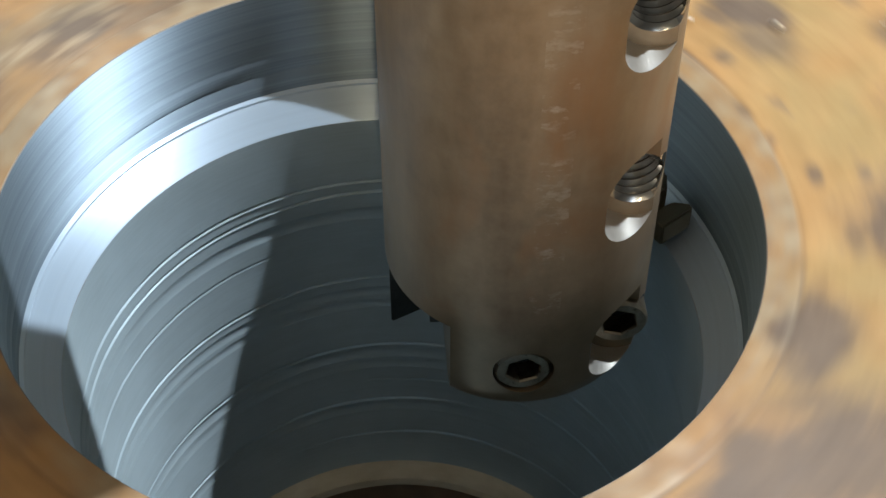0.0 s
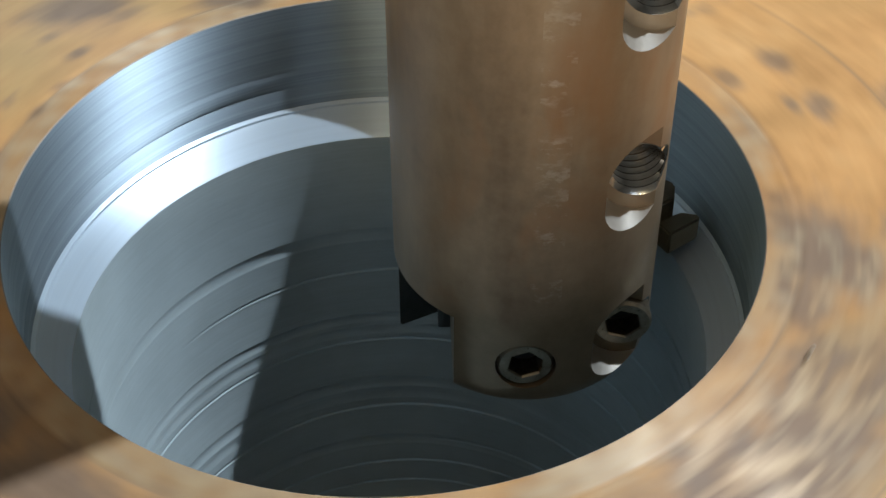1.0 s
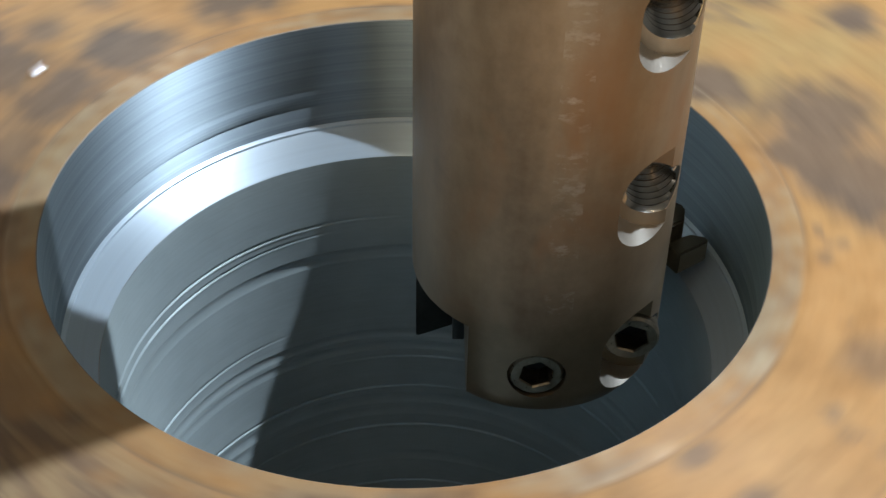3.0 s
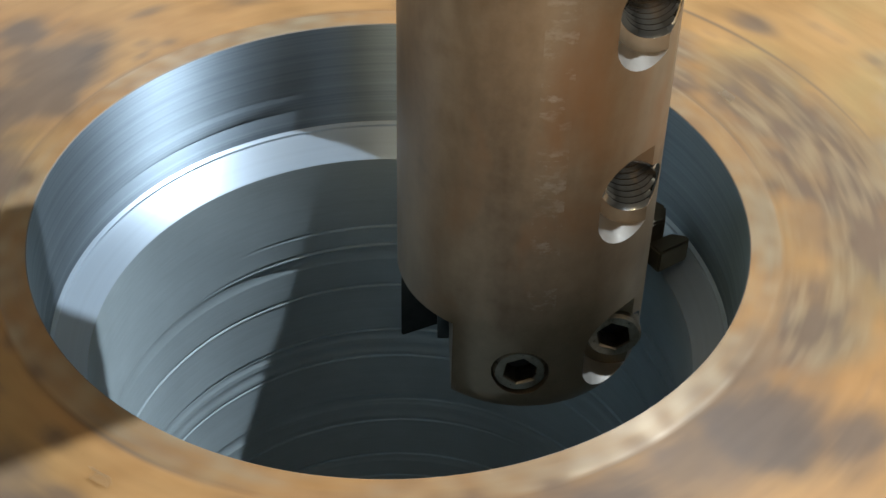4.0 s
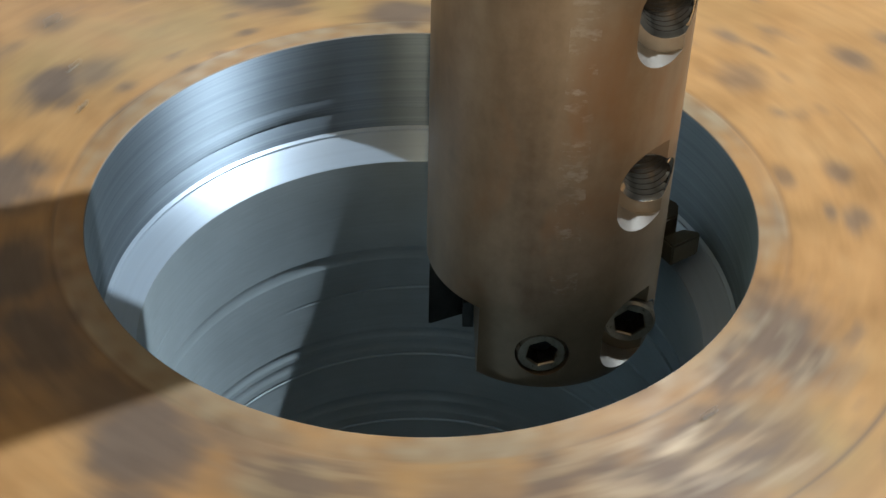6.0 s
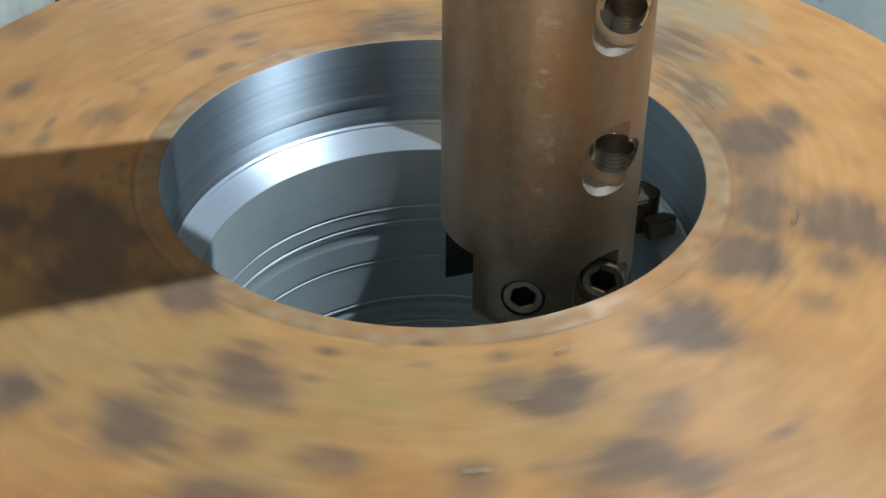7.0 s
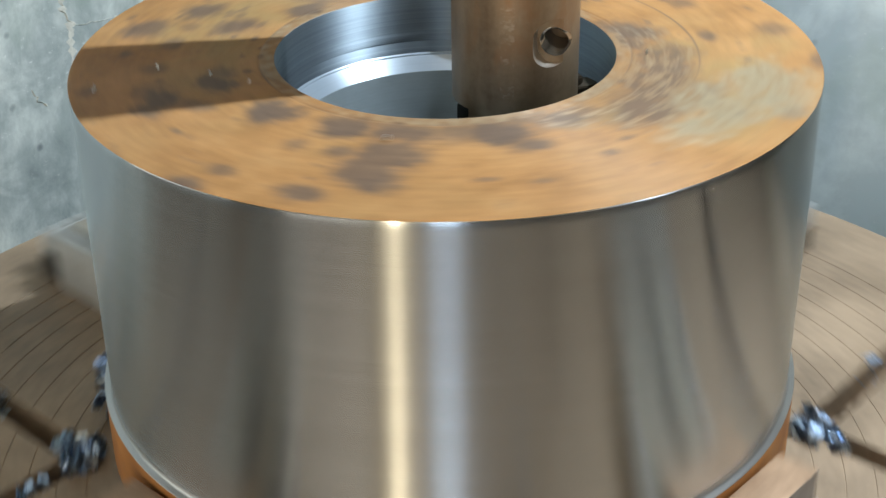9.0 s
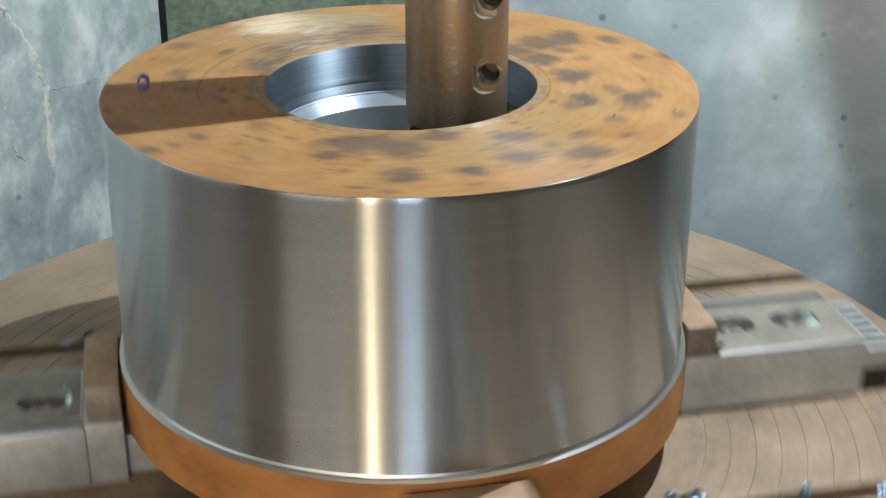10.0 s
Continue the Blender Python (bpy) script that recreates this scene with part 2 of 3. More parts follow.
def guard_paint(name, streak, dirt):
    """Chalky grey-blue paint: clouded, smeared, with dark splash dots and pale scratches."""
    m, nt, b = material(name)
    v = coords(nt)
    cloud, smear, fine = noise_tex(nt, v, 6 + 7 * dirt, 7, 0.65, 0.4), noise_tex(nt, coords(nt, (streak, streak, 9)), 1.0, 6, 0.65), noise_tex(nt, v, 120, 5, 0.7)
    c = ramp(nt, mix(nt, 0.45, cloud, smear), [(0.5 - 0.16 * dirt, (0.19, 0.24, 0.245) if dirt > 0.7 else (0.47, 0.57, 0.595)), (0.48, (0.48 - 0.12 * (dirt - 0.6) / 0.4, 0.56 - 0.14 * (dirt - 0.6) / 0.4, 0.59 - 0.16 * (dirt - 0.6) / 0.4)), (0.62, (0.64, 0.73, 0.75) if dirt < 0.7 else (0.66, 0.73, 0.72))])
    c = mix(nt, ramp(nt, noise_tex(nt, coords(nt, (10, 10, 6)), 1.0, 3), [(0.52, gray(0)), (0.7, gray(0.5))]), c, (0.33, 0.42, 0.37))
    dots = node(nt, "ShaderNodeTexVoronoi", Scale=34.0)
    nt.links.new(v, dots.inputs["Vector"])
    spot = ramp(nt, dots.outputs["Distance"], [(0.10, gray(0.75)), (0.2, gray(0))])
    some = ramp(nt, noise_tex(nt, v, 12, 2), [(0.52, gray(0)), (0.6, gray(1))])
    c = mix(nt, mix(nt, 1.0, spot, some, "MULTIPLY"), c, (0.12, 0.15, 0.17))
    scratch = ramp(nt, noise_tex(nt, coords(nt, (95, 95, 130)), 1.0, 5, 0.75), [(0.62, gray(0)), (0.70, gray(0.9))])
    zone = ramp(nt, noise_tex(nt, v, 7, 2), [(0.54 - 0.12 * dirt, gray(0)), (0.66 - 0.1 * dirt, gray(1))])
    c = mix(nt, mix(nt, 1.0, scratch, zone, "MULTIPLY"), c, (0.75, 0.79, 0.78))
    nt.links.new(c, b.inputs["Base Color"])
    nt.links.new(ramp(nt, fine, [(0.3, gray(0.38)), (0.7, gray(0.6))]), b.inputs["Roughness"])
    bump(nt, b, mix(nt, 0.5, smear, fine), 0.25, 0.0006)
    return m


GUARD = guard_paint("worn_grey_blue_paint", 16, 1.0)
GUARD_CLEAN = guard_paint("chalky_grey_blue_paint", 7, 0.6)
GREEN = worn("mottled_green_enamel", (0.085, 0.135, 0.105), (0.33, 0.42, 0.355), 22, (0.35, 0.55), 0.0, 6, 0.3, 0.3)
SEALANT = worn("cream_sealant", (0.47, 0.485, 0.445), (0.70, 0.71, 0.66), 60, (0.5, 0.7))
DARK_GREEN = worn("green_machine_enamel", (0.035, 0.07, 0.055), (0.10, 0.16, 0.13), 14, (0.35, 0.55), 0.0, 7, 0.3, 0.3)


def floor_concrete():
    """Grey shop floor, its colour darkened round the machine to dim the ring's reflections."""
    m, nt, b = material("shop_floor_concrete")
    v = coords(nt)
    big, small = noise_tex(nt, v, 2, 5), noise_tex(nt, v, 24, 6, 0.65)
    clean = ramp(nt, mix(nt, 0.4, big, small), [(0.35, (0.12, 0.117, 0.11)), (0.65, (0.22, 0.215, 0.205))])
    # dark colour near the machine, added to dim what the outer wall mirrors
    near_dark = mix(nt, small, (0.028, 0.027, 0.025), (0.065, 0.062, 0.056))
    dist = node(nt, "ShaderNodeVectorMath")
    dist.operation = "LENGTH"
    nt.links.new(v, dist.inputs[0])
    edge = node(nt, "ShaderNodeMath")
    edge.operation = "ADD"
    nt.links.new(dist.outputs["Value"], edge.inputs[0])
    nt.links.new(big, edge.inputs[1])
    reach = node(nt, "ShaderNodeMapRange")
    nt.links.new(edge.outputs[0], reach.inputs["Value"])
    for key, value in (("From Min", 2.5), ("From Max", 3.3)):
        reach.inputs[key].default_value = value
    nt.links.new(mix(nt, reach.outputs[0], near_dark, clean), b.inputs["Base Color"])
    nt.links.new(ramp(nt, small, [(0.3, gray(0.5)), (0.7, gray(0.75))]), b.inputs["Roughness"])
    bump(nt, b, small, 0.3, 0.0006)
    return m


CONCRETE = floor_concrete()
SHOP_WALL = worn("shop_wall_plaster", (0.38, 0.38, 0.37), (0.55, 0.545, 0.525), 1.2, (0.7, 0.9), 0.0, 9, 0.5)


# ---- shapes ------------------------------------------------------------
def mesh_object(name, bm, mat, parent=None, label="", smooth=40.0):
    bmesh.ops.recalc_face_normals(bm, faces=bm.faces)
    me = bpy.data.meshes.new(name)
    for f in bm.faces:
        f.smooth = True
    for e in bm.edges:
        e.smooth = len(e.link_faces) == 2 and e.calc_face_angle(0) < radians(smooth)
    bm.to_mesh(me)
    bm.free()
    for m in mat if isinstance(mat, (list, tuple)) else [mat]:
        me.materials.append(m)
    ob = new(name, me)
    if parent:
        ob.parent = parent
    if label:
        tagged(ob, label)
    return ob


def part(name, bm, mat, parent, label="", smooth=40.0):
    return mesh_object(name, bm, mat, parent, label, smooth)


def lathe(profile, segments=192, closed=False, m=None):
    """Turns (r, z) points round the z axis."""
    bm = bmesh.new()
    rings = []
    for r, z in profile:
        rings.append([bm.verts.new((r * math.cos(a), r * math.sin(a), z)) for a in (2 * math.pi * k / segments for k in range(segments))])
    pairs = list(zip(rings, rings[1:]))
    if closed:
        pairs.append((rings[-1], rings[0]))
    for a, b in pairs:
        for k in range(segments):
            j = (k + 1) % segments
            bm.faces.new((a[k], a[j], b[j], b[k]))
    if m:
        bm.transform(m)
    return bm


def cap(bm, ring_index, segments):
    bm.verts.ensure_lookup_table()
    bm.faces.new([bm.verts[ring_index * segments + k] for k in range(segments)])
    return bm


def solid(profile, segments=48, m=None):
    """A turned solid, closed at both ends."""
    bm = lathe(profile, segments)
    cap(bm, 0, segments)
    cap(bm, len(profile) - 1, segments)
    if m:
        bm.transform(m)
    return bm


def box(x0, x1, y0, y1, z0, z1, bevel=0.0, m=None):
    bm = bmesh.new()
    bmesh.ops.create_cube(bm, size=1, matrix=Matrix.Translation(((x0 + x1) / 2, (y0 + y1) / 2, (z0 + z1) / 2)) @ Matrix.Diagonal((x1 - x0, y1 - y0, z1 - z0, 1)))
    if bevel:
        bmesh.ops.bevel(bm, geom=bm.edges[:], offset=bevel, segments=2, affect="EDGES", profile=0.6)
    if m:
        bm.transform(m)
    return bm


def prism(points, z0, z1, bevel=0.0):
    """A flat outline drawn up from z0 to z1."""
    bm = bmesh.new()
    lo = [bm.verts.new((x, y, z0)) for x, y in points]
    hi = [bm.verts.new((x, y, z1)) for x, y in points]
    bm.faces.new(lo[::-1])
    bm.faces.new(hi)
    n = len(points)
    for k in range(n):
        j = (k + 1) % n
        bm.faces.new((lo[k], lo[j], hi[j], hi[k]))
    if bevel:
        bmesh.ops.bevel(bm, geom=bm.edges[:], offset=bevel, segments=2, affect="EDGES")
    return bm


def join(*parts_):
    out = bmesh.new()
    for bm in parts_:
        me = bpy.data.meshes.new("joined")
        bm.to_mesh(me)
        bm.free()
        out.from_mesh(me)
        bpy.data.meshes.remove(me)
    return out


def carve(bm, cutters):
    """The shape bm less every cutter."""
    me = bpy.data.meshes.new("carved")
    bmesh.ops.recalc_face_normals(bm, faces=bm.faces)
    bm.to_mesh(me)
    bm.free()
    ob = new("carved", me)
    tools = []
    for c in cutters:
        cm = bpy.data.meshes.new("cutter")
        bmesh.ops.recalc_face_normals(c, faces=c.faces)
        c.to_mesh(cm)
        c.free()
        tool = new("cutter", cm)
        tools.append(tool)
        mod = ob.modifiers.new("cut", "BOOLEAN")
        mod.operation, mod.solver, mod.object = "DIFFERENCE", "EXACT", tool
    bpy.context.view_layer.update()
    got = bpy.data.meshes.new_from_object(ob.evaluated_get(bpy.context.evaluated_depsgraph_get()))
    out = bmesh.new()
    out.from_mesh(got)
    for o in (ob, *tools):
        data = o.data
        bpy.data.objects.remove(o)
        bpy.data.meshes.remove(data)
    bpy.data.meshes.remove(got)
    return out


def ribbon_curl(rng, turns, radius, width, thick, pitch, steps=10):
    """A curled metal chip: a bent strip with thickness."""
    bm = bmesh.new()
    rows_ = []
    for k in range(int(steps * turns) + 1):
        a = 2 * math.pi * k / steps
        r = radius * (1 + 0.15 * math.sin(1.7 * a + rng.random() * 0.4))
        z = pitch * a / (2 * math.pi)
        w = width * (0.7 + 0.3 * math.sin(math.pi * k / (steps * turns)))
        c, s = math.cos(a), math.sin(a)
        rows_.append([bm.verts.new(q) for q in ((r * c, r * s, z - w / 2), (r * c, r * s, z + w / 2), ((r + thick) * c, (r + thick) * s, z + w / 2), ((r + thick) * c, (r + thick) * s, z - w / 2))])
    for a, b in zip(rows_, rows_[1:]):
        for k in range(4):
            j = (k + 1) % 4
            bm.faces.new((a[k], a[j], b[j], b[k]))
    bm.faces.new(rows_[0])
    bm.faces.new(rows_[-1][::-1])
    return bm


# ---- the setting -------------------------------------------------------
FLOOR_Z = -1.15
TABLE_Z = -0.30
R_BORE, R_LOW, R_OUT = 0.105, 0.095, 0.228
turning = []

floor = tagged(mesh_object("floor", box(-3.6, 3.6, -3.6, 3.6, FLOOR_Z - 0.2, FLOOR_Z), CONCRETE), "worn grey concrete workshop floor", "floor", kind="structure")
for side, (x0, x1, y0, y1) in {"north": (-3.6, 3.6, 3.6, 3.8), "south": (-3.6, 3.6, -3.8, -3.6), "east": (3.6, 3.8, -3.8, 3.8), "west": (-3.8, -3.6, -3.8, 3.8)}.items():
    tagged(mesh_object("wall_" + side, box(x0, x1, y0, y1, FLOOR_Z, 3.2), SHOP_WALL), "plain grey plastered workshop wall", "wall", kind="structure")
tagged(mesh_object("ceiling", box(-3.8, 3.8, -3.8, 3.8, 3.2, 3.4), SHOP_WALL), "plain grey workshop ceiling", "ceiling", kind="structure")


def sheet(name, a, b, z0, z1, mat, label, thick=0.006):
    """An upright flat sheet from plan point a to b, facing the table."""
    (ax, ay), (bx, by) = a, b
    n = Vector((by - ay, ax - bx)).normalized() * thick
    ob = mesh_object(name, prism([(ax, ay), (bx, by), (bx + n.x, by + n.y), (ax + n.x, ay + n.y)], z0, z1, 0.001), mat)
    return tagged(ob, label, "splash guard", "splash guard panels")


side_guard = sheet("splash_guard", (-0.77, -0.19), (-0.456, 0.698), -1.15, 0.85, GUARD, "clouded grey-blue painted steel guard with cream sealant", -0.006)
back_guard = sheet("splash_guard", (-0.447, 0.70), (0.95, 0.70), -1.15, 0.85, GUARD_CLEAN, "smooth grey-blue painted steel guard behind the table", -0.006)
plate = part("cover_plate", box(-0.4465, -0.03, 0.696, 0.6999, -0.29, 0.85, 0.0008), GREEN, back_guard, "mottled green enamelled cover plate")
tagged(mesh_object("machine_column", box(-0.75, 1.1, 0.75, 1.35, FLOOR_Z, 2.0, 0.02), DARK_GREEN), "dark green enamelled machine column behind the guards", "machine column")


def bead(points, width, mat, label, seed):
    """A smeared vein of sealant on the side guard: share along the sheet, height."""
    a, b = Vector((-0.77, -0.19)), Vector((-0.456, 0.698))
    along = (b - a).normalized()
    face = Vector((along.y, -along.x))
    bm = bmesh.new()
    rings = []
    for (u0, z0), (u1, z1) in zip(points, points[1:]):
        for k in range(7):
            f = k / 7
            u, z = u0 + (u1 - u0) * f, z0 + (z1 - z0) * f
            wob = noise.noise((u * 60, z * 300, seed))
            w = width * max(0.12, 0.5 + 1.1 * noise.noise((z * 180, u * 130, seed + 4)))
            c = a + (b - a) * (u + 0.004 * wob)
            z += 0.0025 * noise.noise((u * 200, z * 120, seed + 9))
            rings.append([bm.verts.new((*(c + along * d + face * h), z + e)) for d, h, e in ((-w, 0.0002, 0.3 * w), (0, 0.0012, 0), (w, 0.0002, -0.3 * w))])
    for p, q in zip(rings, rings[1:]):
        for k in (0, 1):
            bm.faces.new((p[k], p[k + 1], q[k + 1], q[k]))
    return part("sealant_bead", bm, mat, side_guard, label)


bead([(.700, -.070), (.719, -.0935), (.743, -.1288), (.756, -.1533), (.762, -.1796), (.771, -.1976), (.768, -.2127), (.767, -.2443), (.766, -.2764), (.768, -.30)], 0.0075, SEALANT, "smeared cream sealant vein", 1.0)
bead([(.775, -.199), (.784, -.2018), (.820, -.208), (.853, -.2094), (.892, -.2146)], 0.0022, SEALANT, "thin cracked sealant vein", 6.0)
bead([(.703, -.2503), (.709, -.2649), (.722, -.275)], 0.002, SEALANT, "thin cracked sealant vein", 11.0)


# ---- work lamp, and unseen fixtures added round the shop lights ------
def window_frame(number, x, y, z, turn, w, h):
    """An added steel frame, out of view, against the wall round one of the lights."""
    thing = tagged(new("window_%d" % number), "unseen steel frame added round a shop light", "window", kind="structure")
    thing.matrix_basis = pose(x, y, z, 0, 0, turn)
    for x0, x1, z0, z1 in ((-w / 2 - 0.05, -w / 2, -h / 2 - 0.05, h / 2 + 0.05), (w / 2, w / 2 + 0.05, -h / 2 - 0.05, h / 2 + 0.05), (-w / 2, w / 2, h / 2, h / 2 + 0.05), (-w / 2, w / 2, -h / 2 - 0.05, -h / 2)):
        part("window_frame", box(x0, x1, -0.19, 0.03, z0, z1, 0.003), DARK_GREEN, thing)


# one added frame for each window and hall light
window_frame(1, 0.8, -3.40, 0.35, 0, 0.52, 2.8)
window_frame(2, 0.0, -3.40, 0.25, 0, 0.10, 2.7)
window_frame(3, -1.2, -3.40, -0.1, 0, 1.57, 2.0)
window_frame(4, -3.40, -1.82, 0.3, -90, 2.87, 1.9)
# trays added above the two overhead fill lights, out of view
for x, y, turn in ((-0.35, -0.75, 0), (1.5, -0.6, 90)):
    fixture = tagged(new("fill_light_tray"), "plain tray added above an unseen overhead fill light", "ceiling light", "ceiling tube lights")
    fixture.matrix_basis = pose(x, y, 3.0, 0, 0, turn)
    part("tray", box(-1.15, 1.15, -0.22, 0.22, 0.0, 0.2, 0.004), BRIGHT, fixture)


def work_lamp():
    m = look(LAMP, (-0.04, 0.0, -0.05))
    thing = tagged(new("work_lamp"), "small machine work lamp with a metal shade", "work lamp")
    part("shade", lathe([(0.052, 0.0), (0.055, 0.0), (0.050, 0.05), (0.026, 0.09), (0.0, 0.095)], 40, m=m), DARK_GREEN, thing, "green enamelled shade")
    part("arm", box(LAMP[0] + 0.01, LAMP[0] + 0.034, LAMP[1] + 0.03, 0.753, LAMP[2] + 0.07, LAMP[2] + 0.094, 0.003), BLACK_OXIDE, thing)


work_lamp()


# ---- the chuck table ---------------------------------------------------
def make_table():
    thing = tagged(new("chuck_table"), "round steel chuck table with turned rings and slots, spinning", "chuck table")
    prof = [(0.09, TABLE_Z - 0.1), (0.09, TABLE_Z)]
    r = 0.255
    while r < 0.425:
        prof += [(r, TABLE_Z), (r + 0.0003, TABLE_Z - 0.0005), (r + 0.0007, TABLE_Z - 0.0005), (r + 0.0010, TABLE_Z)]
        r += 0.0205
    prof += [(0.496, TABLE_Z), (0.5, TABLE_Z - 0.004), (0.5, TABLE_Z - 0.1)]
    bm = lathe(prof, 160, closed=True)
    cutters = []
    for q in range(4):
        turn = pose(0, 0, 0, 0, 0, 90 * q + JAW_AZ)
        ell = prism([(0.1753, 0.1753), (0.4853, 0.1753), (0.4853, 0.1951), (0.1951, 0.1951), (0.1951, 0.4853), (0.1753, 0.4853)], TABLE_Z - 0.03 - 0.0003 * q, TABLE_Z + 0.02)
        ell.transform(turn)
        cutters.append(ell)
    part("table_plate", carve(bm, cutters), TABLE, thing, "brown-stained steel plate with concentric rings")
    part("table_rim", lathe([(0.5, TABLE_Z - 0.01), (0.508, TABLE_Z - 0.014), (0.508, TABLE_Z - 0.15), (0.09, TABLE_Z - 0.15), (0.09, TABLE_Z - 0.1)], 128), TABLE, thing)
    turning.append(thing)


JAW_AZ = 11.5
make_table()
base = tagged(mesh_object("machine_pedestal", solid([(0.62, FLOOR_Z), (0.62, -0.56), (0.60, -0.54), (0.52, -0.53), (0.46, -0.4505)], 96), DARK_GREEN), "green cast machine base under the chuck table", "machine pedestal")


def make_jaw():
    thing = tagged(new("chuck_jaw"), "stepped steel chuck jaw with two bolt pockets, bolted to the table", "chuck jaw", "chuck jaws")
    zt = -0.245
    body = box(0.262, 0.402, -0.046, 0.054, TABLE_Z, zt, 0.0042)
    cut = [box(0.255, 0.41, 0.037, 0.0465, zt - 0.007, zt + 0.01)]
    for r in (0.292, 0.352):
        cut.append(solid([(0.013, zt - 0.028), (0.013, zt + 0.01)], 24, pose(r - 0.007, 0.004, 0)))
        cut.append(solid([(0.013, zt - 0.0279), (0.013, zt + 0.011)], 24, pose(r + 0.011, 0.004, 0)))
    bm = carve(body, cut)
    bm.normal_update()
    for f in bm.faces:
        f.material_index = 1 if 0.25 < f.normal.z < 0.97 or (f.normal.z > 0.9 and f.calc_center_median().y > 0.046) else 2 if f.normal.z > 0.9 else 0
    part("jaw_body", bm, [JAW, BRIGHT, JAW_TOP], thing, "grey steel body with bright worn edges")
    part("jaw_step", box(0.19, 0.2330, -0.04, 0.04, TABLE_Z, -0.266, 0.0015), JAW, thing)
    part("jaw_neck", box(0.2332, 0.2640, -0.0455, 0.050, TABLE_Z, -0.2458, 0.0010), JAW, thing)
    nose = box(0.2335, 0.2610, -0.0452, 0.043, -0.2456, -0.216, 0.0025)
    nose.normal_update()
    for f in nose.faces:
        f.material_index = 1 if f.normal.z > 0.4 else 0
    part("jaw_nose", nose, [JAW_SIDE, JAW_NOSE], thing, "gripping nose with a rust-stained top")
    for r in (0.294, 0.354):
        bolt = part("bolt", solid([(0.0095, zt - 0.028), (0.0095, zt - 0.007), (0.0085, zt - 0.006)], 24, pose(r + 0.004, 0.004, 0)), JAW_TOP, thing, "oil-stained socket bolt")
        # flat black hexagon painted as the shaded socket
        part("socket", solid([(0.0045, zt - 0.0058), (0.0045, zt - 0.0054)], 6, pose(r + 0.004, 0.004, 0)), DARK_HOLE, bolt)
    part("serrated_edge", join(*[box(0.4022, 0.432, -0.042 + 0.0135 * k, -0.035 + 0.0135 * k, TABLE_Z, zt - 0.012, 0.001) for k in range(7)]), JAW, thing)
    # black block put in as the shade between the teeth
    part("recess_shade", box(0.4022, 0.430, -0.043, 0.050, TABLE_Z + 0.0004, zt - 0.032), DARK_HOLE, thing, "near-black block painted as the shade between the teeth")
    thing.matrix_basis = pose(0, 0, 0, 0, 0, JAW_AZ)
    return thing


jaw = make_jaw()
turning.append(jaw)
for q in (1, 2, 3):
    turning.append(copy_thing(jaw, pose(0, 0, 0, 0, 0, JAW_AZ + 90 * q)))


# ---- the workpiece -----------------------------------------------------
# grey scale marks on the face: bearing, radius, half length, half width
BLOTCHES = [(1, .139, .018, .016), (346, .140, .018, .015), (343, .159, .008, .010), (353, .128, .024, .014), (13, .119, .014, .010), (1, .191, .012, .011),
            (15, .188, .009, .009), (28, .178, .014, .012), (35, .143, .015, .012), (41, .197, .015, .013), (74, .146, .013, .009), (77, .180, .016, .011),
            (81, .190, .010, .007), (98, .134, .014, .014), (118, .127, .016, .014), (133, .126, .022, .013), (133, .154, .016, .019), (130, .176, .016, .016),
            (132, .187, .013, .010), (157, .129, .019, .014), (162, .149, .010, .008), (123, .208, .011, .009), (108, .225, .010, .007), (249, .119, .018, .014)]
SPOTS = [(38, .171, .007, .006), (48, .172, .010, .006), (54, .197, .006, .004), (62, .177, .008, .007), (68, .138, .011, .008), (70, .217, .009, .006),
         (83, .166, .010, .007), (85, .163, .008, .007), (109, .204, .009, .006), (113, .158, .007, .007), (123, .157, .009, .008), (240, .166, .008, .006),
         (242, .211, .013, .010), (261, .178, .010, .009), (275, .163, .007, .008), (277, .138, .006, .004), (287, .137, .006, .004), (286, .222, .011, .003),
         (297, .217, .012, .009), (310, .182, .008, .006), (311, .203, .006, .004), (314, .137, .010, .009), (323, .156, .007, .004), (342, .163, .008, .006)]
SPOTS += [(147, .126, .018, .014), (168, .116, .018, .009), (351, .155, .007, .005), (310, .221, .009, .006), (206, .217, .011, .008), (227, .226, .011, .005)]
FLECKS = random.Random(11)
for _ in range(46):
    SPOTS.append((FLECKS.uniform(0, 360), 0.113 + 0.105 * FLECKS.random() ** 1.7, FLECKS.uniform(0.003, 0.008), FLECKS.uniform(0.002, 0.004)))
# pale bare marks, the grey scuffed zone beside them, and the thin olive scale
BARE = [(193, .182, .023, .015), (201, .186, .030, .019), (204, .167, .022, .016), (211, .202, .029, .022), (217, .197, .026, .024), (220, .189, .018, .014),
        ]
SCUFF = [(189, .148, .015, .013), (194, .146, .024, .020), (205, .140, .030, .020), (208, .135, .030, .020), (219, .138, .022, .016), (222, .134, .030, .017),
         (207, .167, .014, .010), (242, .116, .021, .010), (245, .129, .014, .012), (196, .156, .026, .013), (176, .125, .020, .012)]
OLIVE = [(5, .166, .023, .019), (14, .172, .033, .027), (21, .160, .050, .032), (28, .167, .040, .025), (41, .166, .027, .025), (51, .139, .043, .026),
         (66, .147, .044, .025), (17, .131, .036, .026), (199, .194, .034, .026), (211, .180, .038, .026), (220, .175, .036, .030), (232, .150, .026, .018), (186, .136, .016, .012), (176, .131, .014, .010), (230, .135, .016, .012), (235, .203, .022, .016)]


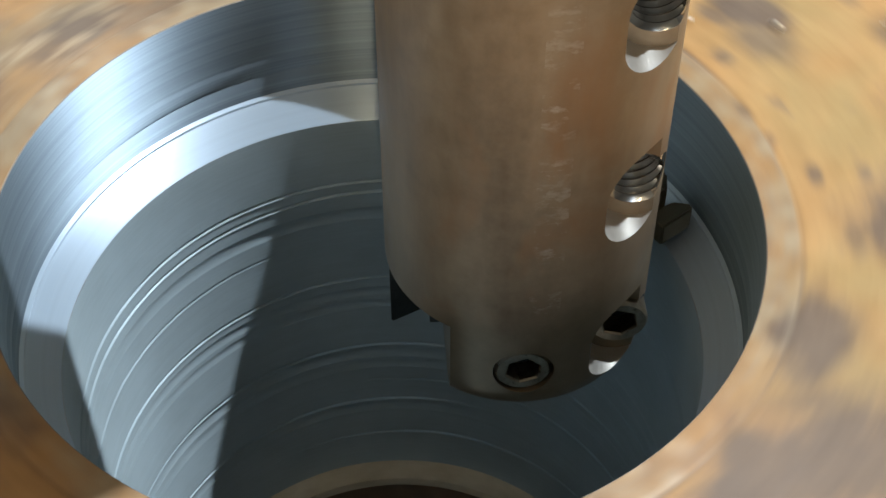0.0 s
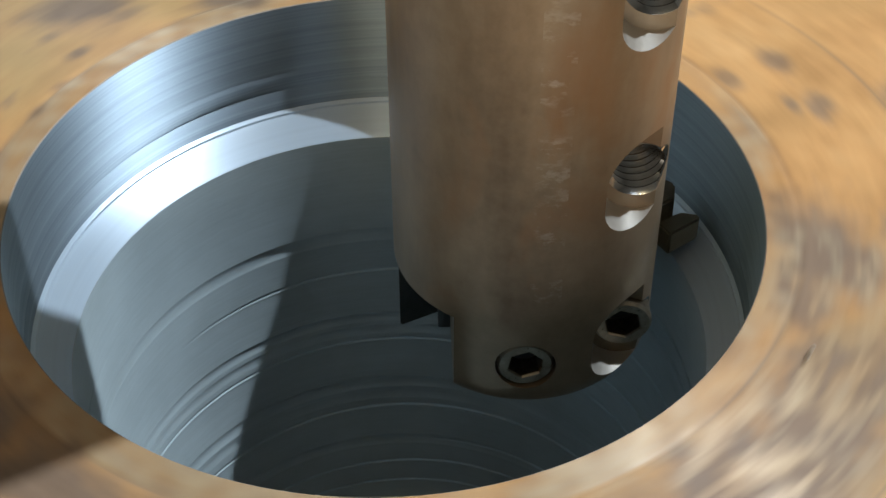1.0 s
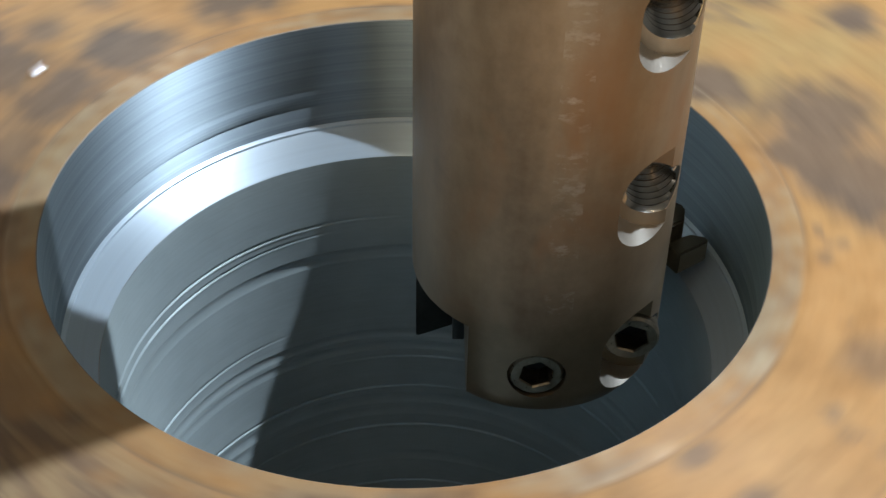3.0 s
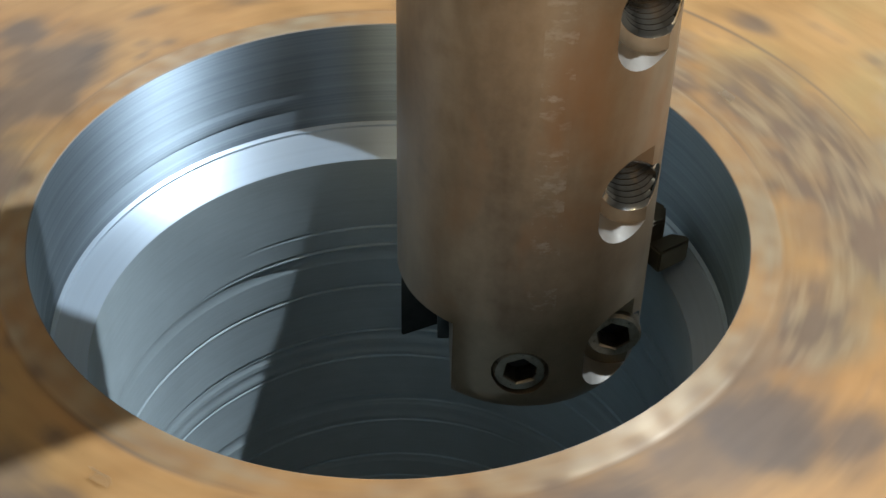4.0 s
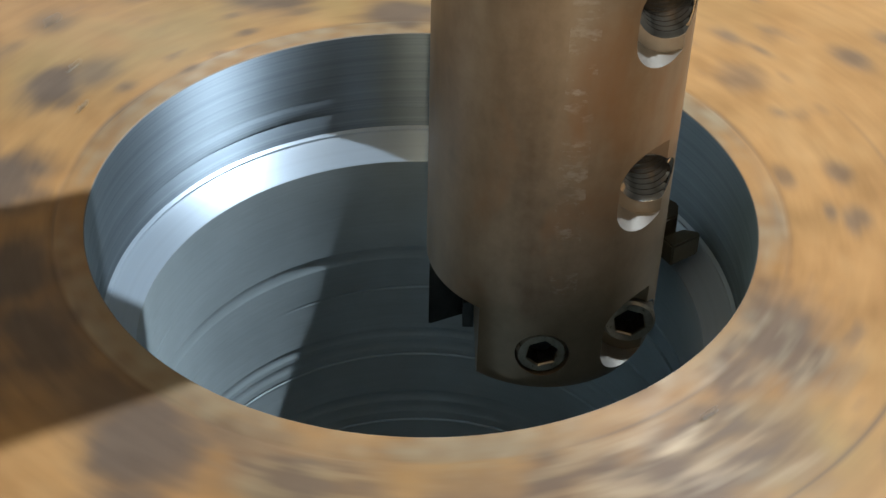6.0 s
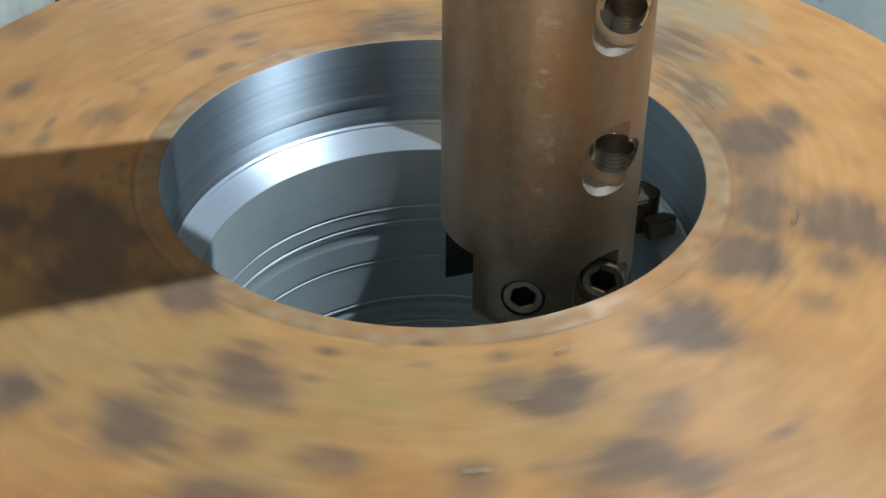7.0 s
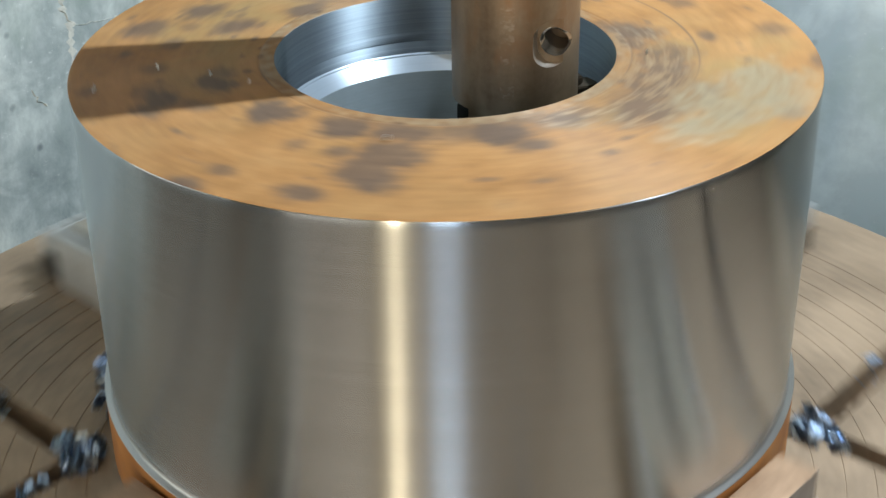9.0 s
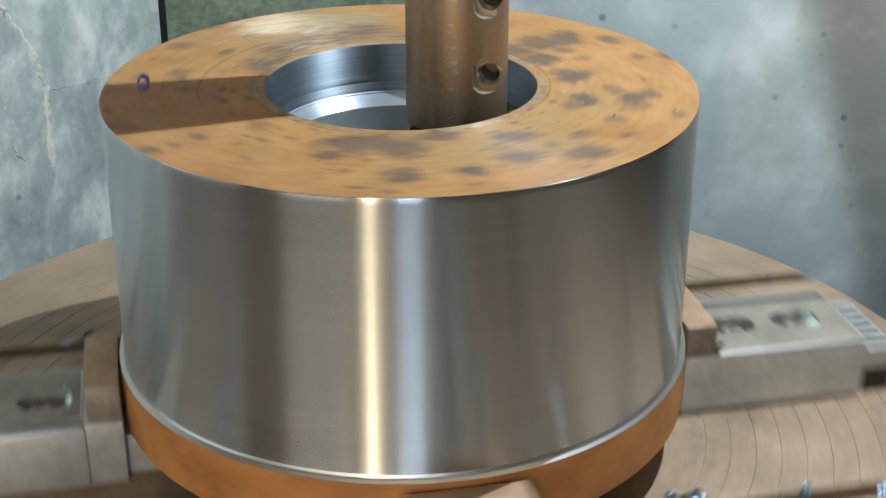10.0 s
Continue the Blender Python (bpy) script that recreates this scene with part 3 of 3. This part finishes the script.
def marks(list_, x, y, wob):
    got = 0.0
    q = math.hypot(x, y)
    for az, r, la, lr in list_:
        if abs(q - r) > 2 * lr + 0.004:
            continue
        a = radians(az)
        u = (x * math.cos(a) + y * math.sin(a) - r) / lr
        v = (-x * math.sin(a) + y * math.cos(a)) / la
        if u < -2 or v * v > 4:
            continue
        d = math.sqrt(u * u + v * v) + wob
        got = max(got, min(1.0, max(0.0, (1.4 - d) / 0.85)))
    return got


def make_workpiece():
    thing = tagged(new("steel_ring"), "thick rusty steel ring with freshly turned sides, spinning in the chuck", "steel ring")
    # face, with a shallow turned ring near the bore
    prof = [(0.1053, -0.0001), (0.1060, 0.0)]
    prof += [(0.1072 + 0.0008 * k, 0.0) for k in range(1, 148)]
    prof += [(0.2268, 0.0), (0.2277, -0.0003)]
    deep = lambda r, c, w, d: -d * max(0.0, 1 - abs(r - c) / w)
    prof = [(r, z + deep(r, 0.1145, 0.0014, 0.0004)) for r, z in prof]
    bm = lathe(prof, 400)
    layer = bm.verts.layers.float_color.new("stain")
    for v in bm.verts:
        x, y = v.co.x, v.co.y
        r = math.hypot(x, y)
        n1 = noise.noise((x * 60, y * 60, 1.3))
        n2 = noise.noise((x * 170, y * 170, 5.1))
        n3 = noise.noise((x * 25, y * 25, 9.7))
        a = math.atan2(y, x)
        ca, sa = math.cos(a), math.sin(a)
        streak = 0.6 * noise.noise((ca * 7, sa * 7, r * 220)) + 0.3 * noise.noise((ca * 16, sa * 16, r * 700))
        n1, n2 = n1 + 0.3 * streak, n2 + 0.35 * streak
        dark = marks(BLOTCHES, x, y, 0.5 * n1 + 0.3 * n2 - 0.14) * (0.95 + 0.2 * n3)
        dark = max(dark, marks(SPOTS, x, y, 0.34 * n1 + 0.22 * n2) * (0.72 + 0.3 * n3))
        scuff = marks(SCUFF, x, y, 0.5 * n1 + 0.3 * n2 - 0.15)
        dark = max(dark, scuff * min(0.9, max(0, 0.78 + 0.8 * streak + 0.4 * n1)))
        dark = max(dark, 0.6 * min(1, max(0, (n1 + 0.6 * n2 - 0.62) * 4)))
        # dark arcs left in the turned grooves
        arc = max(0, 1 - abs(r - 0.1145) / 0.0016) * min(1, max(0, 0.45 + 1.4 * noise.noise((ca * 2.2, sa * 2.2, 3.0))))
        arc = max(arc, max(0, 1 - abs(r - 0.1552) / 0.0014) * min(1, max(0, 1.6 * math.cos(a - radians(245)) - 0.75)))
        dark = max(dark, 0.9 * arc)
        bare = marks(BARE, x, y, 0.6 * n1 + 0.5 * n2) * min(1, max(0, 0.8 + 0.7 * streak + 0.5 * n1))
        bare = max(bare, 0.6 * scuff * min(1, max(0, 0.12 - 1.3 * streak)))
        # worn greyish land between the inner groove and the bore
        land = min(1, max(0, (0.1150 - r) / 0.0015))
        bare = max(bare, land * min(1, max(0, 0.12 + 0.5 * n3 + 0.4 * n2)))
        dark = max(dark, land * min(0.75, max(0, 0.38 + 0.6 * n3 + 0.6 * streak)))
        olive = max(marks(OLIVE, x, y, 0.5 * n1 + 0.3 * n3) * min(1, max(0, 0.8 + 0.8 * n1)), 0.35 * min(1, max(0, 0.1 + 1.2 * n3)))
        v[layer] = (min(1, max(0, dark)), min(1, max(0, bare)), olive, min(1, max(0, 0.5 + 0.75 * streak + 0.25 * n1)))
    part("top_face", bm, RUST_FACE, thing, "orange rusted face with grey scale spots")
    part("bore_edge", lathe([(0.1053, -0.0001), (R_BORE, -0.0004)], 256), EDGE, thing, "worn bevelled bore edge")
    part("outer_edge", lathe([(0.2277, -0.0003), (R_OUT, -0.0008)], 256), OUTER, thing, "bright burr at the outer edge")
    part("outer_wall", lathe([(R_OUT, -0.0008), (R_OUT, -0.006), (R_OUT - 0.0002, -0.0065), (R_OUT - 0.0002, -0.2072)], 256), OUTER, thing, "shiny turned outer side")
    part("turned_lip", lathe([(R_OUT - 0.0002, -0.2072), (R_OUT + 0.0003, -0.2092), (R_OUT + 0.0013, -0.2106), (R_OUT + 0.0036, -0.2115), (R_OUT + 0.0042, -0.2122)], 256), LIP, thing, "bright step left by the turning tool")
    part("rusty_base", lathe([(R_OUT + 0.0042, -0.2122), (R_OUT + 0.0042, -0.258), (R_OUT - 0.002, -0.265), (R_LOW, -0.265), (R_LOW, -0.262)], 256), RUST_BAND, thing, "unturned rusty base of the ring")
    # upper bore, with fine tool lines
    up = [(R_BORE, -0.0004), (R_BORE, -0.006)]
    for z, d in ((-0.0261, 0.00008), (-0.0328, 0.0002)):
        up += [(R_BORE, z + 0.0005), (R_BORE + d, z), (R_BORE, z - 0.0005)]
    up += [(R_BORE, -0.0412)]
    part("upper_bore", lathe(up, 256), BORE, thing, "freshly bored bright wall")
    part("shoulder", lathe([(R_BORE, -0.0412), (R_BORE - 0.0012, -0.0420), (R_BORE - 0.0012, -0.0429), (R_BORE - 0.0019, -0.0436), (R_LOW + 0.0004, -0.0508), (R_LOW, -0.0514)], 256), LEDGE, thing, "bright sloping shoulder")
    # lower bore, with spiral scores from roughing
    bm = bmesh.new()
    seg, rows_ = 144, 900
    grid = []
    scores = [(-0.0790, 0.006, 0.0009, 1.2), (-0.0835, 0.014, 0.0010, 1.5), (-0.1085, 0.010, 0.0008, 2.6), (-0.1300, 0.012, 0.0010, 1.7), (-0.1500, 0.004, 0.0007, 3.4),
              (-0.1690, 0.012, 0.0009, 0.8), (-0.1880, 0.010, 0.0008, 4.2), (-0.2070, 0.008, 0.0010, 1.6), (-0.2240, 0.012, 0.0008, 4.6), (-0.2380, 0.004, 0.0008, 3.0)]
    for k in range(rows_ + 1):
        z = -0.0514 - (0.254 - 0.0514) * k / rows_
        ring = []
        for j in range(seg):
            a = 2 * math.pi * j / seg
            r = R_LOW + 0.0002 * noise.noise((3 * math.cos(a), 3 * math.sin(a), z * 40))
            for z0, w, depth in ((-0.0965, 0.0030, 0.0004), (-0.1395, 0.0024, 0.0004), (-0.1465, 0.0024, 0.0003), (-0.177, 0.003, 0.0004), (-0.184, 0.003, 0.0003), (-0.213, 0.003, 0.0004)):
                r += depth * max(0.0, 1 - ((z - z0) / w) ** 2)
            for z0, tilt, depth, ph in scores:
                u = ((a - ph) / (2 * math.pi)) % 1.0
                zc = z0 - tilt * u
                d = z - zc
                if abs(d) < 0.0018 and u < 0.72:
                    fade = min(1, 9 * u, 9 * (0.72 - u))
                    r += 0.72 * depth * max(0, 1 - abs(d) / 0.0007) * fade
                    r -= 0.24 * depth * max(0, 1 - abs(d + 0.0011) / 0.0006) * fade
            ring.append(bm.verts.new((r * math.cos(a), r * math.sin(a), z)))
        grid.append(ring)
    for a, b in zip(grid, grid[1:]):
        for j in range(seg):
            i = (j + 1) % seg
            bm.faces.new((a[j], a[i], b[i], b[j]))
    part("lower_bore", bm, BORE_ROUGH, thing, "rough bored grey wall with spiral tool scores", smooth=60)
    part("bottom_lip", lathe([(R_LOW, -0.254), (R_LOW - 0.0005, -0.2545), (0.087, -0.2565), (0.0865, -0.2585), (0.088, -0.263), (R_LOW, -0.263)], 192), TAN, thing, "tan inner lip at the foot of the bore")
    turning.append(thing)


make_workpiece()


# ---- boring bar and tool ----------------------------------------------
BX, BY, BR = 0.0411, 0.0151, 0.0395


def make_bar():
    thing = tagged(new("boring_bar"), "brown oil-stained steel boring bar with clamp screw holes", "boring bar")
    thing.location = (BX, BY, 0)
    body = solid([(BR - 0.006, -0.0622), (BR - 0.002, -0.0604), (BR - 0.0005, -0.0575), (BR, -0.053)] + [(BR, -0.045 + 0.009 * k) for k in range(22)] + [(BR, 0.25), (BR, 0.4), (BR, 0.6), (BR, 0.9)], 128)
    cutters = [box(-0.06, -0.0225, -0.06, 0.06, -0.07, -0.0305)]
    holes = [(-0.0442, 0.0282), (0.0130, 0.0282), (0.0712, 0.0282)]
    for k, (z, x) in enumerate(holes):
        cutters.append(solid([(0.0106, 0.0210), (0.0106, 0.05)], 48, pose(x, 0, z - 0.0031, 90, 0, 0)))
        cutters.append(solid([(0.0106, 0.0211), (0.0106, 0.0501)], 48, pose(x, 0, z + 0.0053, 90, 0, 0)))
        cutters.append(box(x - 0.01062, x + 0.01062, -0.0502, -0.02105, z - 0.0031, z + 0.0053))
        cutters.append(solid([(0.0091, -0.01), (0.0091, 0.04)], 40, pose(x, 0, z, 90, 0, 0)))
    cutters.append(solid([(0.0088, 0.02), (0.0088, 0.06)], 40, pose(-0.0020, 0, -0.0445, 90, 0, 0)))
    bm = carve(body, cutters)
    bm.normal_update()
    for f in bm.faces:
        c = f.calc_center_median()
        inside = c.y < -0.0208 and c.xy.length < BR - 0.00012 and abs(f.normal.y) < 0.5 and c.x > 0.01
        f.material_index = 1 if inside and any(abs(c.z - z) < 0.02 for z, x in holes) else 0
    part("bar_body", bm, [BAR, POCKET], thing, "", 30)
    for z, x in holes:
        prof, d = [(0.0092, 0.0209)], 0.0208
        while d > -0.006:
            prof += [(0.0090, d), (0.0076, d - 0.0012), (0.0076, d - 0.0016), (0.0090, d - 0.0028)]
            d -= 0.0029
        tube = lathe(prof, 40, m=pose(x, 0, z, 90, 0, 0))
        for v in tube.verts:
            v.co.y = max(v.co.y, 0.0003 - math.sqrt(max(0.0, BR * BR - v.co.x * v.co.x)))
        part("threaded_hole", tube, THREAD, thing, "bright threaded clamp hole", 20)
    make_screw(thing, pose(0.0283, 0, -0.0450, 90, 0, 0) @ pose(0, 0, 0, 0, 0, 12), 0.0224, 0.0087)
    make_screw(thing, pose(-0.0020, 0, -0.0445, 90, 0, 0) @ pose(0, 0, 0, 0, 0, -10), 0.0386, 0.0083)
    return thing


def make_screw(parent, m, top, rs):
    """Socket set screw, its outer end at top along the hole."""
    bm = bmesh.new()
    n, rh = 36, rs * 0.54
    hexr = lambda a: rh / math.cos((a + math.pi / 6) % (math.pi / 3) - math.pi / 6)
    levels = [(lambda a: rs, top - 0.02), (lambda a: rs, top - 0.001), (lambda a: rs - 0.0008, top), (lambda a: hexr(a) + 0.0004, top), (hexr, top - 0.0006), (hexr, top - 0.007)]
    rings = [[bm.verts.new((f(a) * math.cos(a), f(a) * math.sin(a), z)) for a in (2 * math.pi * k / n for k in range(n))] for f, z in levels]
    for a, b in zip(rings, rings[1:]):
        for k in range(n):
            j = (k + 1) % n
            bm.faces.new((a[k], a[j], b[j], b[k]))
    bm.transform(m)
    screw = part("set_screw", bm, SCREW, parent, "worn steel socket set screw", 30)
    part("socket_floor", solid([(rs * 0.62, top - 0.0072), (rs * 0.62, top - 0.0069)], 6, m), DARK_HOLE, screw)


make_bar()


def make_tool():
    thing = tagged(new("tool_holder"), "square steel tool holder clamped through the boring bar", "tool holder")
    turn = pose(0.0925, 0.0365, -0.0020, 0, 0, 30)
    part("shank", prism([(0.0028, 0.0186), (0.045, 0.0385), (0.038, 0.0550), (0.0030, 0.0400)], -0.0695, -0.0435, 0.0006), BLACK_OXIDE, thing, "blackened square shank end")
    part("wedge", box(0.0148, 0.0188, 0.0175, 0.0225, -0.0694, -0.058, 0.0005), BLACK_OXIDE, thing, "small blackened wedge")
    part("head", prism([(-0.045, -0.004), (-0.006, -0.003), (-0.001, 0.003), (-0.004, 0.012), (-0.045, 0.024)], -0.0425, -0.0265, 0.0008), TOOL, thing).matrix_basis = turn
    part("clamp", prism([(-0.034, -0.002), (-0.012, 0.000), (-0.012, 0.010), (-0.034, 0.014)], -0.0262, -0.0205, 0.001), TOOL, thing).matrix_basis = turn
    part("insert", prism([(-0.012, -0.0095), (0.0005, -0.0085), (0.002, -0.0065), (-0.002, -0.0025), (-0.012, -0.0015)], -0.0425, -0.034, 0.0006), CARBIDE, thing, "worn carbide cutting insert").matrix_basis = turn
    return thing


make_tool()
ram = tagged(mesh_object("machine_ram", box(BX - 0.11, BX + 0.11, BY - 0.11, BY + 0.11, 0.9, 3.2, 0.006), DARK_GREEN), "green machine ram carrying the boring bar", "machine ram")


# ---- chips -------------------------------------------------------------
def make_chips():
    rng = random.Random(4)
    chip = tagged(mesh_object("metal_chip", ribbon_curl(rng, 1.3, 0.0038, 0.010, 0.0012, 0.003), CHIP_PURPLE), "curled purple-blue steel chip lying on the ring", "metal chip")
    bm = bmesh.new()
    bm.from_mesh(chip.data)
    bm.transform(pose(0.1965 * math.cos(radians(273.4)), 0.1965 * math.sin(radians(273.4)), 0.0055, 90, 0, 100))
    bm.to_mesh(chip.data)
    bm.free()
    turning.append(chip)
    # slivers and flakes: bearing, radius, height, length, material, label
    on_ring, in_jaw = "small bright steel sliver lying on the rusty ring", "bright tempered steel flake caught in a jaw pocket"
    for az, r, z, size, mat, label in [(70.2, .2145, .001, .0035, SLIVER, on_ring), (62.8, .1743, .001, .003, SLIVER, on_ring), (69.4, .1453, .001, .0026, SLIVER, on_ring), (77.7, .127, .001, .0026, SLIVER, on_ring),
                                       (228.6, .1234, .001, .0026, SLIVER, on_ring), (129.9, .138, .001, .0042, SLIVER, on_ring), (99.2, .3704, -.246, .007, CHIP_TEAL, in_jaw), (93.7, .2702, -.246, .006, SLIVER, in_jaw),
                                       (277.7, .434, -.2985, .009, SLIVER, "bright steel flake lying on the chuck table"), (309, .375, -.2985, .012, CHIP_BLUE, "blue tempered steel chip lying on the chuck table"), (307, .362, -.2985, .010, CHIP_BLUE, "blue tempered steel chip lying on the chuck table"), (285.6, .2779, -.246, .006, CHIP_TEAL, in_jaw), (9.2, .3655, -.246, .008, SLIVER, in_jaw), (6.6, .2936, -.246, .006, CHIP_TEAL, in_jaw)]:
        a = radians(az)
        size *= 0.5 if z > 0 else 1.5
        bm = ribbon_curl(rng, 0.36, size, size * 0.9, 0.0005, 0.0, 14)
        bm.transform(pose(r * math.cos(a), r * math.sin(a), z + size * 0.45, 0, 0, rng.uniform(0, 360)) @ pose(-0.4 * size, 0, 0, 0, 62, 0) @ pose(-size * 0.6, 0, 0))
        turning.append(tagged(mesh_object("metal_chip", bm, mat), label, "metal chip", "loose chips"))
    # long blue curls wound up under the edge of the ring
    for az, r, count in ((36, .258, 8),):
        curls = []
        for k in range(count):
            a = radians(az + rng.gauss(0, 3.0))
            d = r + rng.uniform(-0.006, 0.010)
            c = ribbon_curl(rng, rng.uniform(1.2, 2.4), rng.uniform(0.006, 0.011), rng.uniform(0.008, 0.013), 0.0009, rng.uniform(0.008, 0.014), 12)
            c.transform(pose(d * math.cos(a), d * math.sin(a), TABLE_Z + 0.011 + 0.002 * k, rng.uniform(60, 120), rng.uniform(0, 40), rng.uniform(0, 360)))
            curls.append(c)
        turning.append(tagged(mesh_object("metal_chips", join(*curls), CHIP_BLUE), "tangle of curled blue tempered steel chips under the ring", "metal chips", kind="stuff"))
    heap = []
    for q in range(4):
        for k in range(62):
            if k < 46:
                x, y = 0.176 + abs(rng.gauss(0, 0.010)), 0.176 + abs(rng.gauss(0, 0.010))
                if rng.random() < 0.5:
                    x, y = (x + 0.004, 0.183 + rng.gauss(0, 0.006))
            else:
                along = 0.20 + 0.24 * rng.random() ** 2.2
                x, y = (along, 0.185) if rng.random() < 0.5 else (0.185, along)
                x, y = x + rng.gauss(0, 0.004), y + rng.gauss(0, 0.004)
            c = ribbon_curl(rng, rng.uniform(0.3, 1.1), rng.uniform(0.003, 0.009), rng.uniform(0.006, 0.015), 0.0007, rng.uniform(0.004, 0.009), 8)
            c.transform(pose(0, 0, 0, 0, 0, 90 * q + JAW_AZ) @ pose(x, y, TABLE_Z + rng.uniform(-0.002, 0.008), rng.uniform(0, 180), rng.uniform(0, 180), rng.uniform(0, 360)))
            heap.append(c)
    chips = tagged(mesh_object("metal_chips", join(*heap), CHIP_BLUE), "blue tempered steel chips caught in the table slots", "metal chips", kind="stuff")
    turning.append(chips)


make_chips()


# ---- what turns --------------------------------------------------------
def motions():
    for thing in turning:
        at = thing.matrix_basis.copy()
        walk(thing, [(k / 15, pose(0, 0, 0, 0, 0, SPIN * (k / 15 - 8)) @ at) for k in range(151)])


motions()
